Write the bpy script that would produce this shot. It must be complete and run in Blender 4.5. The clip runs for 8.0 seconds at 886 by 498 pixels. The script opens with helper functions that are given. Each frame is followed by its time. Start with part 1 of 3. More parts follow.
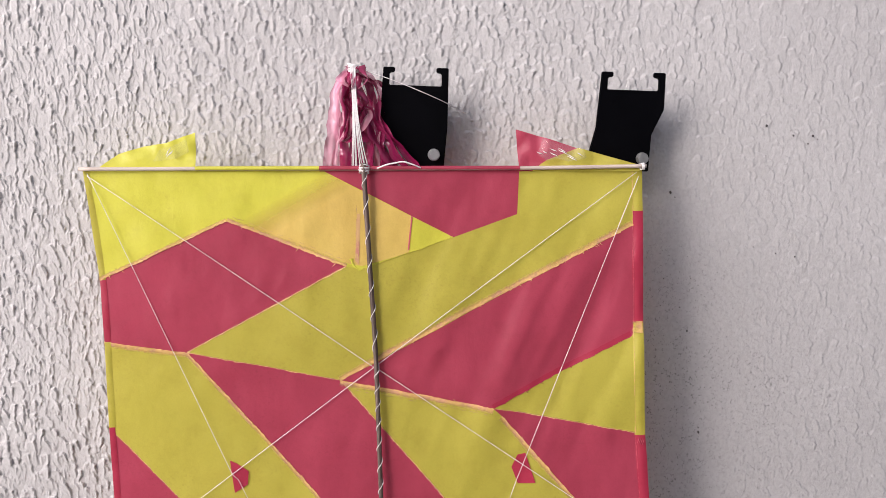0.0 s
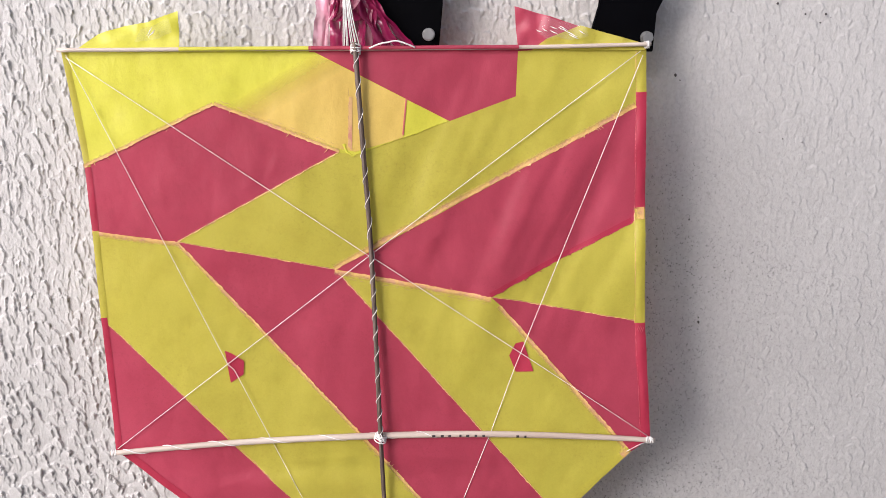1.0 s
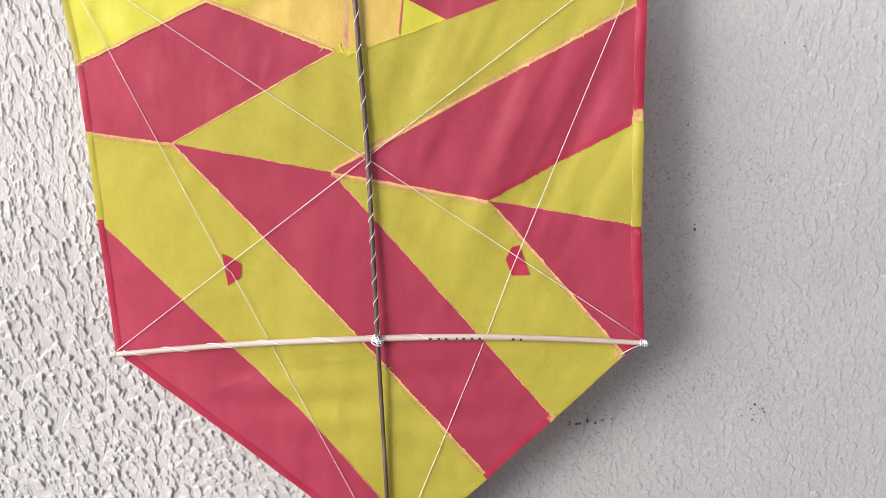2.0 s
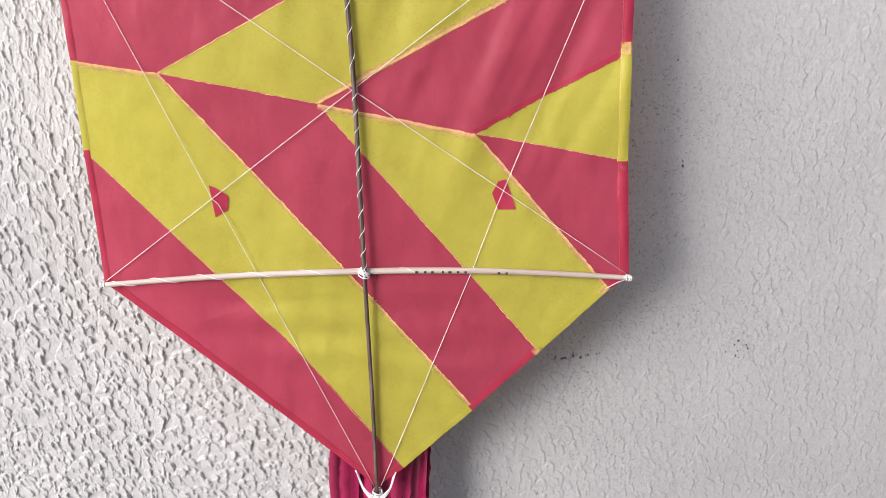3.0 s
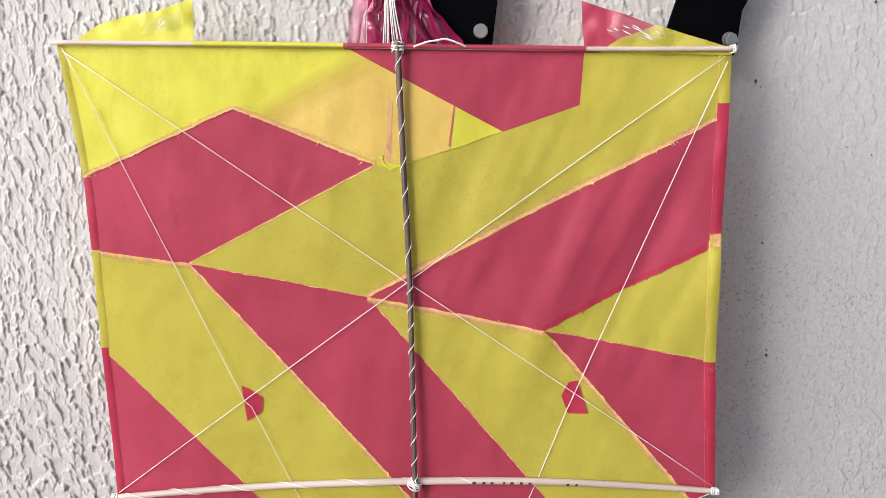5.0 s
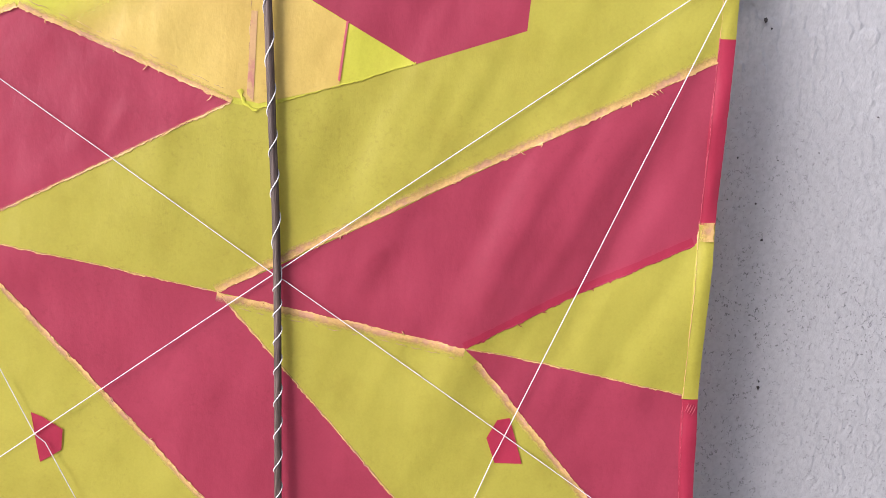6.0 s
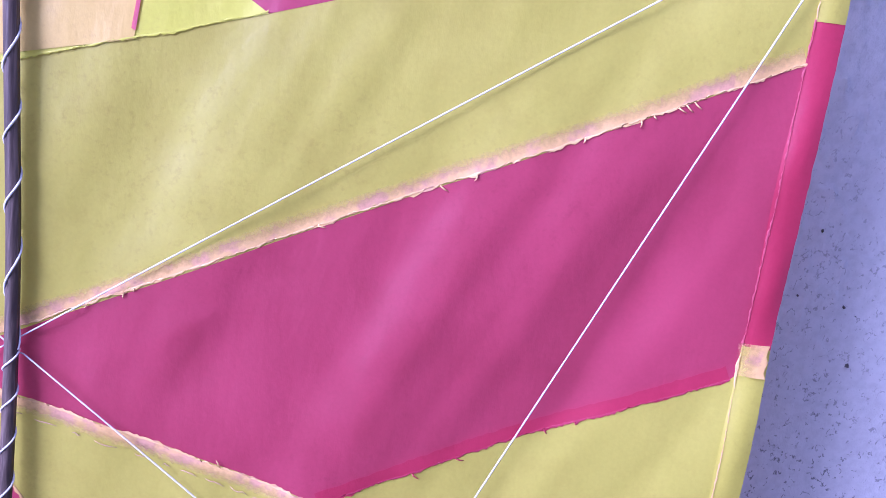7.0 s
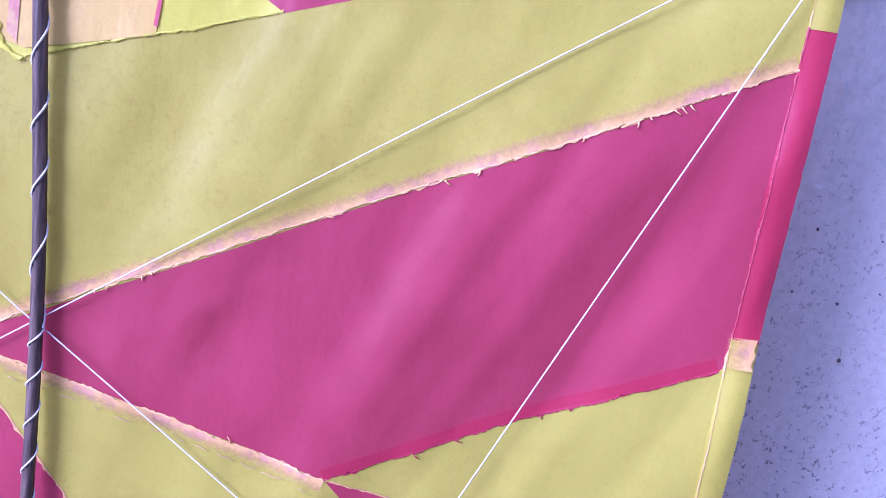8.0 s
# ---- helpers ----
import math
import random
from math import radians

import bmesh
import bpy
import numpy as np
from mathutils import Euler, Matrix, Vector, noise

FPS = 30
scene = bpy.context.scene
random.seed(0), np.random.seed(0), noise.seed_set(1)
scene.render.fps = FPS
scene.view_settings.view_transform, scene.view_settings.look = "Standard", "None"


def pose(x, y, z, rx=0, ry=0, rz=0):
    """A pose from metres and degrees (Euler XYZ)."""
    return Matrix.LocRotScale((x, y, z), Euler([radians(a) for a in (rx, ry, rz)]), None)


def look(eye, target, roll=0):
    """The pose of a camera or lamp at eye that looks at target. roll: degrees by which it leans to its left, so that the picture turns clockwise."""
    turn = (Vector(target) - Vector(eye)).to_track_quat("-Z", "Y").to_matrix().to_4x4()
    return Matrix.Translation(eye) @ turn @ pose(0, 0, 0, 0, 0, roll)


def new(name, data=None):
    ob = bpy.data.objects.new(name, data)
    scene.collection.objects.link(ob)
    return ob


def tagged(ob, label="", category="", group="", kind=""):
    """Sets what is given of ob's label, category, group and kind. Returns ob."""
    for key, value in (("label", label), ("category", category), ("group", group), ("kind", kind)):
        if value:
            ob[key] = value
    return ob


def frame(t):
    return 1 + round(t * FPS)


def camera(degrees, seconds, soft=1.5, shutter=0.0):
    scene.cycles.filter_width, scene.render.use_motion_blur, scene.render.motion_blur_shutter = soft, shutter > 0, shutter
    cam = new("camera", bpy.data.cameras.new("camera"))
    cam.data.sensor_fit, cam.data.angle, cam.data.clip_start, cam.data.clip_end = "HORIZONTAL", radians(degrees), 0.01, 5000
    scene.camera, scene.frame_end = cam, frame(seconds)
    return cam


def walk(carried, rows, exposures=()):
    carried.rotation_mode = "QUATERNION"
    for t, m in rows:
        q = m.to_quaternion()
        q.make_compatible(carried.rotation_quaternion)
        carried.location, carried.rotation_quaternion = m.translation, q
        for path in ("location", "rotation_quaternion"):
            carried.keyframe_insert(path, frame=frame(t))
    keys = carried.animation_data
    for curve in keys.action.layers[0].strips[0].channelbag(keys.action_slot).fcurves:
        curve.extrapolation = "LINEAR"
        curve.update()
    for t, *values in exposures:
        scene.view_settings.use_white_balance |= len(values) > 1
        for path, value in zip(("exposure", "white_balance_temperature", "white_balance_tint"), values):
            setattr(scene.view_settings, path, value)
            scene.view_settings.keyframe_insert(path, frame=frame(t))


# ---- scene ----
cam = camera(54.8, 8.0, soft=0.55)
PATH = [
    (0, (0.197, -0.923, 1.812), (0.291, 1.061, 1.572), 1.3),
    (0.5, (0.2, -0.911, 1.788), (0.299, 1.058, 1.451), 0.9),
    (1, (0.202, -0.904, 1.778), (0.299, 1.046, 1.347), 1.0),
    (1.5, (0.205, -0.905, 1.766), (0.302, 1.034, 1.282), 1.0),
    (2, (0.203, -0.911, 1.744), (0.307, 1.002, 1.172), 1.2),
    (2.2, (0.205, -0.918, 1.735), (0.311, 0.988, 1.136), 1.4),
    (3.3, (0.218, -0.921, 1.732), (0.324, 0.95, 1.032), 1.8),
    (3.5, (0.216, -0.923, 1.736), (0.324, 0.95, 1.041), 2.0),
    (4, (0.206, -0.911, 1.77), (0.314, 0.98, 1.127), 2.3),
    (4.5, (0.172, -0.847, 1.794), (0.268, 1.075, 1.25), 2.4),
    (4.7, (0.157, -0.816, 1.807), (0.257, 1.115, 1.299), 2.4),
    (5.8, (0.185, -0.666, 1.769), (0.394, 1.258, 1.266), 3.2),
    (6, (0.213, -0.583, 1.745), (0.439, 1.338, 1.236), 5.4),
    (6.2, (0.251, -0.504, 1.745), (0.470, 1.415, 1.231), 7.5),
    (6.3, (0.2635, -0.4745, 1.740), (0.489, 1.451, 1.257), 8.4),
    (6.5, (0.287, -0.427, 1.739), (0.468, 1.503, 1.246), 9.5),
    (7, (0.309, -0.365, 1.728), (0.39, 1.569, 1.224), 10.9),
    (7.5, (0.312, -0.365, 1.736), (0.371, 1.56, 1.196), 11.7),
    (8, (0.313, -0.378, 1.735), (0.362, 1.546, 1.19), 11.8),
]
TINT = [(0.0, -0.96, 6050, 18), (1.0, -0.78, 6000, 15), (2.0, -0.70, 5950, 13), (3.5, -0.68, 5850, 12), (4.5, -0.76, 5900, 13), (5.7, -0.72, 5950, 14), (6.0, -0.68, 5650, 17), (6.1, -0.68, 5600, 19),
        (6.2, -0.66, 5400, 23), (6.3, -0.62, 5150, 28), (6.4, -0.58, 4850, 38), (6.6, -0.52, 4450, 51), (8.0, -0.46, 4350, 53)]
walk(cam, [(t, look(eye, target, roll)) for t, eye, target, roll in PATH], TINT)

# ---- light ----
world = bpy.data.worlds.new("sky")
scene.world = world
world.use_nodes = True
wn = world.node_tree.nodes
sky = wn.new("ShaderNodeTexSky")
sky.sky_type = "NISHITA"
sky.sun_disc = False
sky.air_density, sky.dust_density, sky.ozone_density = 0.7, 5.0, 0.3
SUN_TO = Vector((-0.68, -0.64, 0.36)).normalized()  # the way to the light: from the open left side, high, through haze
sky.sun_elevation = math.asin(SUN_TO.z)
sky.sun_rotation = math.atan2(SUN_TO.x, SUN_TO.y)
wn["Background"].inputs["Strength"].default_value = 0.50
haze = wn.new("ShaderNodeHueSaturation")  # an overcast sky is paler than a clear one
haze.inputs["Saturation"].default_value = 0.5
world.node_tree.links.new(sky.outputs["Color"], haze.inputs["Color"])
world.node_tree.links.new(haze.outputs["Color"], wn["Background"].inputs["Color"])
sun_data = bpy.data.lights.new("sun", "SUN")
sun_data.energy, sun_data.angle, sun_data.color = 2.8, radians(100), (1.0, 0.97, 0.93)
sun = new("sun", sun_data)
sun.matrix_world = look(SUN_TO * 6, (0, 0, 0))


# ---- materials ----
def nodes_of(name):
    m = bpy.data.materials.new(name)
    m.use_nodes = True
    return m, m.node_tree.nodes, m.node_tree.links


def noise_tex(n, l, scale, detail=4.0, stretch=(1, 1, 1), rough=0.55):
    co = n.new("ShaderNodeTexCoord")
    mp = n.new("ShaderNodeMapping")
    mp.inputs["Scale"].default_value = stretch
    nt = n.new("ShaderNodeTexNoise")
    nt.inputs["Scale"].default_value = scale
    nt.inputs["Detail"].default_value = detail
    nt.inputs["Roughness"].default_value = rough
    l.new(co.outputs["Object"], mp.inputs["Vector"])
    l.new(mp.outputs["Vector"], nt.inputs["Vector"])
    return nt.outputs["Fac"]


def ramp(n, l, src, stops):
    r = n.new("ShaderNodeValToRGB")
    els = r.color_ramp.elements
    while len(els) < len(stops):
        els.new(0.5)
    for e, (p, c) in zip(els, stops):
        e.position, e.color = p, (*c, 1)
    l.new(src, r.inputs["Fac"])
    return r.outputs["Color"]


def bump(n, l, src, strength, distance):
    b = n.new("ShaderNodeBump")
    b.inputs["Strength"].default_value = strength
    b.inputs["Distance"].default_value = distance
    l.new(src, b.inputs["Height"])
    return b.outputs["Normal"]


def mix_col(n, l, fac, a, b, kind="MIX"):
    m = n.new("ShaderNodeMix")
    m.data_type, m.blend_type = "RGBA", kind
    if isinstance(fac, float):
        m.inputs["Factor"].default_value = fac
    else:
        l.new(fac, m.inputs["Factor"])
    for sock, v in (("A", a), ("B", b)):
        s = [i for i in m.inputs if i.name == sock and i.type == "RGBA"][0]
        if isinstance(v, tuple):
            s.default_value = (*v, 1)
        else:
            l.new(v, s)
    return [o for o in m.outputs if o.type == "RGBA"][0]


def plain(name, stops, scale=40.0, rough=0.6, metal=0.0, bump_mm=0.2, bump_scale=400.0, stretch=(1, 1, 1), spec=0.5):
    """A surface with colour variation between stops and a fine relief."""
    m, n, l = nodes_of(name)
    p = n["Principled BSDF"]
    l.new(ramp(n, l, noise_tex(n, l, scale, stretch=stretch), stops), p.inputs["Base Color"])
    p.inputs["Roughness"].default_value = rough
    p.inputs["Metallic"].default_value = metal
    p.inputs["Specular IOR Level"].default_value = spec
    if bump_mm:
        l.new(bump(n, l, noise_tex(n, l, bump_scale, stretch=stretch), 0.6, bump_mm / 1000), p.inputs["Normal"])
    return m


def paper(name, lo, hi, blot=None, translucent=0.45, fade=0.0):
    """Thin dyed tissue: mottled dye, fibres and crinkles, lets some light through."""
    m, n, l = nodes_of(name)
    p = n["Principled BSDF"]
    col = ramp(n, l, noise_tex(n, l, 14.0, 5.0), [(0.3, lo), (0.7, hi)])
    fib = ramp(n, l, noise_tex(n, l, 700.0, 3.0), [(0.35, (0.96, 0.955, 0.95)), (0.65, (1.0, 1.0, 1.0))])
    col = mix_col(n, l, 1.0, col, fib, "MULTIPLY")
    stain = ramp(n, l, noise_tex(n, l, 32.0, 7.0, rough=0.7), [(0.48, (1, 1, 1)), (0.66, (0.93, 0.91, 0.90))])
    col = mix_col(n, l, 1.0, col, stain, "MULTIPLY")
    # handling marks: grey-brown specks that gather in smudges
    smudge = ramp(n, l, noise_tex(n, l, 11.0, 3.0), [(0.45, (0, 0, 0)), (0.65, (1, 1, 1))])
    speck = ramp(n, l, noise_tex(n, l, 330.0, 3.0, rough=0.7), [(0.54, (0, 0, 0)), (0.72, (0.40, 0.40, 0.40))])
    soil = mix_col(n, l, 1.0, col, (0.70, 0.60, 0.62), "MULTIPLY")
    col = mix_col(n, l, mix_col(n, l, 1.0, smudge, speck, "MULTIPLY"), col, soil)
    if blot:
        f = ramp(n, l, noise_tex(n, l, 110.0, 4.0), [(0.50, (0, 0, 0)), (0.60, (1, 1, 1))])
        col = mix_col(n, l, f, col, blot)
    l.new(col, p.inputs["Base Color"])
    p.inputs["Roughness"].default_value = 0.42
    p.inputs["Specular IOR Level"].default_value = 0.48
    a = bump(n, l, noise_tex(n, l, 60.0, 6.0, (1, 1, 0.6)), 0.5, 0.0018)
    b2 = n.new("ShaderNodeBump")
    b2.inputs["Strength"].default_value, b2.inputs["Distance"].default_value = 0.12, 0.0002
    l.new(noise_tex(n, l, 900.0, 2.0), b2.inputs["Height"])
    l.new(a, b2.inputs["Normal"])
    l.new(b2.outputs["Normal"], p.inputs["Normal"])
    t = n.new("ShaderNodeBsdfTranslucent")
    l.new(col, t.inputs["Color"])
    ms = n.new("ShaderNodeMixShader")
    ms.inputs["Fac"].default_value = translucent
    l.new(p.outputs["BSDF"], ms.inputs[1])
    l.new(t.outputs["BSDF"], ms.inputs[2])
    out = ms.outputs["Shader"]
    if fade:  # the glued layer thins out unevenly towards its far edge
        at = n.new("ShaderNodeAttribute")
        at.attribute_name = "across"
        add = n.new("ShaderNodeMath")
        add.operation = "MULTIPLY_ADD"
        l.new(noise_tex(n, l, 420.0, 5.0, rough=0.7), add.inputs[0])
        add.inputs[1].default_value = fade
        l.new(at.outputs["Fac"], add.inputs[2])
        f2 = ramp(n, l, add.outputs[0], [(0.11 + 0.5 * fade, (0, 0, 0)), (0.56 + 0.5 * fade, (1, 1, 1))])
        tr = n.new("ShaderNodeBsdfTransparent")
        m2 = n.new("ShaderNodeMixShader")
        l.new(f2, m2.inputs["Fac"])
        l.new(out, m2.inputs[1])
        l.new(tr.outputs["BSDF"], m2.inputs[2])
        out = m2.outputs["Shader"]
    l.new(out, n["Material Output"].inputs["Surface"])
    return m


def film(name, lo, hi, clear, rough=0.18):
    """Thin plastic film: glossy, partly see-through."""
    m, n, l = nodes_of(name)
    p = n["Principled BSDF"]
    l.new(ramp(n, l, noise_tex(n, l, 30.0), [(0.3, lo), (0.7, hi)]), p.inputs["Base Color"])
    p.inputs["Roughness"].default_value = rough
    l.new(bump(n, l, noise_tex(n, l, 150.0, 3.0, (1, 1, 0.15)), 0.5, 0.001), p.inputs["Normal"])
    t = n.new("ShaderNodeBsdfTransparent")
    t.inputs["Color"].default_value = (*[min(1, 0.35 + c) for c in hi], 1)
    ms = n.new("ShaderNodeMixShader")
    ms.inputs["Fac"].default_value = clear
    l.new(p.outputs["BSDF"], ms.inputs[1])
    l.new(t.outputs["BSDF"], ms.inputs[2])
    l.new(ms.outputs["Shader"], n["Material Output"].inputs["Surface"])
    return m


def wall_paint():
    """Off-white textured wall paint with grey dust and dark pits."""
    m, n, l = nodes_of("wall_paint")
    p = n["Principled BSDF"]
    base = ramp(n, l, noise_tex(n, l, 3.0, 5.0), [(0.3, (0.395, 0.385, 0.375)), (0.7, (0.475, 0.465, 0.455))])
    grain = ramp(n, l, noise_tex(n, l, 260.0, 4.0), [(0.30, (0.88, 0.875, 0.87)), (0.6, (1, 1, 1))])
    col = mix_col(n, l, 1.0, base, grain, "MULTIPLY")
    # dust that has settled in thin broken cracks; thickest in an upright stretch where the finish is worn
    area = ramp(n, l, noise_tex(n, l, 5.5, 3.0), [(0.36, (0.10, 0.10, 0.10)), (0.60, (1, 1, 1))])
    co = n.new("ShaderNodeTexCoord")
    xyz = n.new("ShaderNodeSeparateXYZ")
    l.new(co.outputs["Object"], xyz.inputs[0])
    worn = ramp(n, l, xyz.outputs["X"], [(0.0, (0.06, 0.06, 0.06)), (0.36, (0.12, 0.12, 0.12)), (0.44, (1, 1, 1)), (0.62, (0.9, 0.9, 0.9)), (0.78, (0.25, 0.25, 0.25))])
    vein = ramp(n, l, noise_tex(n, l, 250.0, 2.5, (1, 1, 0.75)), [(0.455, (0, 0, 0)), (0.490, (1, 1, 1)), (0.510, (1, 1, 1)), (0.545, (0, 0, 0))])
    broken = ramp(n, l, noise_tex(n, l, 330.0, 2.0), [(0.53, (0, 0, 0)), (0.62, (1, 1, 1))])
    high = n.new("ShaderNodeMapRange")
    high.inputs["From Min"].default_value, high.inputs["From Max"].default_value = 1.0, 2.0
    l.new(xyz.outputs["Z"], high.inputs["Value"])
    worn = mix_col(n, l, 1.0, worn, ramp(n, l, high.outputs["Result"], [(0.0, (0.8, 0.8, 0.8)), (0.55, (1, 1, 1)), (0.68, (0.5, 0.5, 0.5)), (0.80, (0.08, 0.08, 0.08))]), "MULTIPLY")
    dirt = mix_col(n, l, 1.0, mix_col(n, l, 1.0, area, worn, "MULTIPLY"), mix_col(n, l, 1.0, vein, broken, "MULTIPLY"), "MULTIPLY")
    col = mix_col(n, l, dirt, col, (0.12, 0.115, 0.11))
    pits = ramp(n, l, noise_tex(n, l, 95.0, 1.0), [(0.825, (0, 0, 0)), (0.84, (1, 1, 1))])
    col = mix_col(n, l, pits, col, (0.08, 0.07, 0.07))
    l.new(col, p.inputs["Base Color"])
    p.inputs["Roughness"].default_value = 0.62
    p.inputs["Specular IOR Level"].default_value = 0.4
    b2 = n.new("ShaderNodeBump")
    b2.inputs["Strength"].default_value, b2.inputs["Distance"].default_value = 0.6, 0.0010
    l.new(noise_tex(n, l, 420.0, 5.0, (1, 1, 0.6), 0.65), b2.inputs["Height"])
    l.new(b2.outputs["Normal"], p.inputs["Normal"])
    return m


YELLOW = paper("yellow_tissue", (0.555, 0.499, 0.067), (0.630, 0.567, 0.084))
YELLOW_TWO = paper("yellow_tissue_two_layers", (0.62, 0.60, 0.056), (0.68, 0.66, 0.070), translucent=0.30)
PEACH = paper("yellow_over_pink", (0.62, 0.43, 0.10), (0.68, 0.50, 0.12), translucent=0.22, fade=0.10)
PINK = paper("pink_tissue", (0.450, 0.056, 0.098), (0.530, 0.071, 0.122))
PINK_TWO = paper("pink_tissue_folded", (0.41, 0.030, 0.064), (0.48, 0.038, 0.082), translucent=0.30)
SEAM = paper("glued_overlap", (0.64, 0.39, 0.13), (0.70, 0.45, 0.165), blot=(0.58, 0.31, 0.18), translucent=0.15, fade=0.45)
OVERLAP = paper("glued_paper_end", (0.56, 0.34, 0.15), (0.62, 0.41, 0.18), blot=(0.50, 0.22, 0.16), translucent=0.15)
TORN = paper("torn_paper_edge", (0.70, 0.43, 0.15), (0.78, 0.53, 0.22), translucent=0.08)
GLUE = paper("dried_glue", (0.48, 0.30, 0.14), (0.58, 0.38, 0.18), translucent=0.05)
FLAP_PINK = paper("pale_pink_tissue", (0.62, 0.13, 0.18), (0.68, 0.18, 0.22))
WOOD = plain("pale_bamboo", [(0.3, (0.36, 0.28, 0.23)), (0.55, (0.48, 0.40, 0.34)), (0.75, (0.56, 0.49, 0.43))], 60.0, 0.5, 0, 0.25, 250.0, (0.08, 1, 1))
SPINE = plain("split_cane", [(0.36, (0.042, 0.026, 0.019)), (0.50, (0.075, 0.048, 0.036)), (0.64, (0.14, 0.097, 0.077))], 600.0, 0.55, 0, 0.5, 420.0, (1, 1, 0.02))
THREAD = plain("white_thread", [(0.3, (0.62, 0.59, 0.57)), (0.7, (0.76, 0.74, 0.72))], 500.0, 0.6, 0, 0.2, 1500.0)
BLACK = plain("black_enamel", [(0.3, (0.0006, 0.0006, 0.0010)), (0.7, (0.0014, 0.0014, 0.0022))], 30.0, 0.5, 0, 0.15, 200.0, spec=0.04)
STEEL = plain("zinc_plated_steel", [(0.3, (0.50, 0.50, 0.49)), (0.7, (0.66, 0.66, 0.64))], 120.0, 0.38, 1.0, 0.1, 500.0)
INK = plain("marker_ink", [(0.3, (0.02, 0.016, 0.018)), (0.7, (0.05, 0.04, 0.045))], 300.0, 0.6)
RIBBON = film("pink_plastic_film", (0.17, 0.008, 0.048), (0.29, 0.017, 0.082), 0.20)
RIBBON_PALE = film("pale_pink_film", (0.62, 0.26, 0.36), (0.72, 0.36, 0.46), 0.55)
RIBBON_DARK = film("magenta_plastic_film", (0.20, 0.008, 0.045), (0.34, 0.016, 0.08), 0.06)
TAPE = film("clear_tape", (0.85, 0.84, 0.80), (0.90, 0.89, 0.86), 0.93, 0.10)
# near-white colour that paints the glints on the creased tape
GLINT = plain("white_tape_glint", [(0.3, (0.74, 0.70, 0.66)), (0.7, (0.88, 0.86, 0.84))], 300.0, 0.25, 0, 0.2, 900.0)
WALL = wall_paint()
CONCRETE = plain("concrete", [(0.3, (0.26, 0.25, 0.24)), (0.7, (0.36, 0.35, 0.33))], 6.0, 0.8, 0, 1.0, 60.0)
CHIP = plain("dark_dirt", [(0.3, (0.025, 0.02, 0.02)), (0.7, (0.07, 0.06, 0.06))], 300.0, 0.9)


# ---- building blocks ----
def mesh_of(name, bm, material, smooth=True):
    me = bpy.data.meshes.new(name)
    bm.normal_update()
    bm.to_mesh(me)
    bm.free()
    me.materials.append(material)
    if smooth:
        me.shade_smooth()
    return me


def part(name, bm, material, parent, label="", smooth=True):
    ob = new(name, mesh_of(name, bm, material, smooth))
    ob.parent = parent
    ob.matrix_parent_inverse = parent.matrix_world.inverted()
    return tagged(ob, label)


def empty(name, place):
    ob = new(name)
    ob.empty_display_size = 0.05
    ob.matrix_world = Matrix.Translation(place)
    bpy.context.view_layer.update()
    return ob


def tube(points, radii, sides=10, bm=None, squash=1.0):
    """A round bar along points, with a radius at each, closed at both ends."""
    bm = bm or bmesh.new()
    pts = [Vector(p) for p in points]
    if not isinstance(radii, (list, tuple)):
        radii = [radii] * len(pts)
    rings, last = [], None
    for i, p in enumerate(pts):
        way = (pts[min(i + 1, len(pts) - 1)] - pts[max(i - 1, 0)]).normalized()
        side = last if last is not None else (Vector((0, 1, 0)) if abs(way.y) < 0.9 else Vector((1, 0, 0)))
        side = (side - way * side.dot(way)).normalized()
        last, up = side, way.cross(side)
        rings.append([bm.verts.new(p + radii[i] * (side * math.cos(a) * squash + up * math.sin(a))) for a in (2 * math.pi * k / sides for k in range(sides))])
    for r, s in zip(rings, rings[1:]):
        for k in range(sides):
            bm.faces.new((r[k], r[(k + 1) % sides], s[(k + 1) % sides], s[k]))
    bm.faces.new(rings[0][::-1])
    bm.faces.new(rings[-1])
    return bm


def bend(points, n=24):
    """A smooth line through a few points (Catmull-Rom)."""
    p = [Vector(q) for q in points]
    p = [2 * p[0] - p[1], *p, 2 * p[-1] - p[-2]]
    out = []
    for i in range(1, len(p) - 2):
        for k in range(n):
            t = k / n
            out.append(0.5 * (2 * p[i] + (p[i + 1] - p[i - 1]) * t + (2 * p[i - 1] - 5 * p[i] + 4 * p[i + 1] - p[i + 2]) * t * t
                              + (3 * p[i] - p[i - 1] - 3 * p[i + 1] + p[i + 2]) * t ** 3))
    return [*out, p[-2]]


def slab(outline, y0, y1, bevel=0.0008):
    """A plate cut to an outline in x, z, from depth y0 (front) to y1 (back)."""
    bm = bmesh.new()
    face = bm.faces.new([bm.verts.new((x, y0, z)) for x, z in outline])
    ext = bmesh.ops.extrude_face_region(bm, geom=[face])
    for v in ext["geom"]:
        if isinstance(v, bmesh.types.BMVert):
            v.co.y = y1
    bmesh.ops.recalc_face_normals(bm, faces=bm.faces)
    bmesh.ops.bevel(bm, geom=list(bm.edges), offset=bevel, segments=2, affect="EDGES")
    return bm


# ---- the wall ----
SUN_BLOCK_END = -1.75
X0, X1, Z0, Z1 = -0.35, 0.96, 1.00, 2.04
GX = np.concatenate([np.arange(X0, -0.05, 0.0008), np.arange(-0.05, 0.40, 0.0013), np.arange(0.40, X1, 0.0011)])
GZ = np.arange(Z0, Z1, 0.00110)


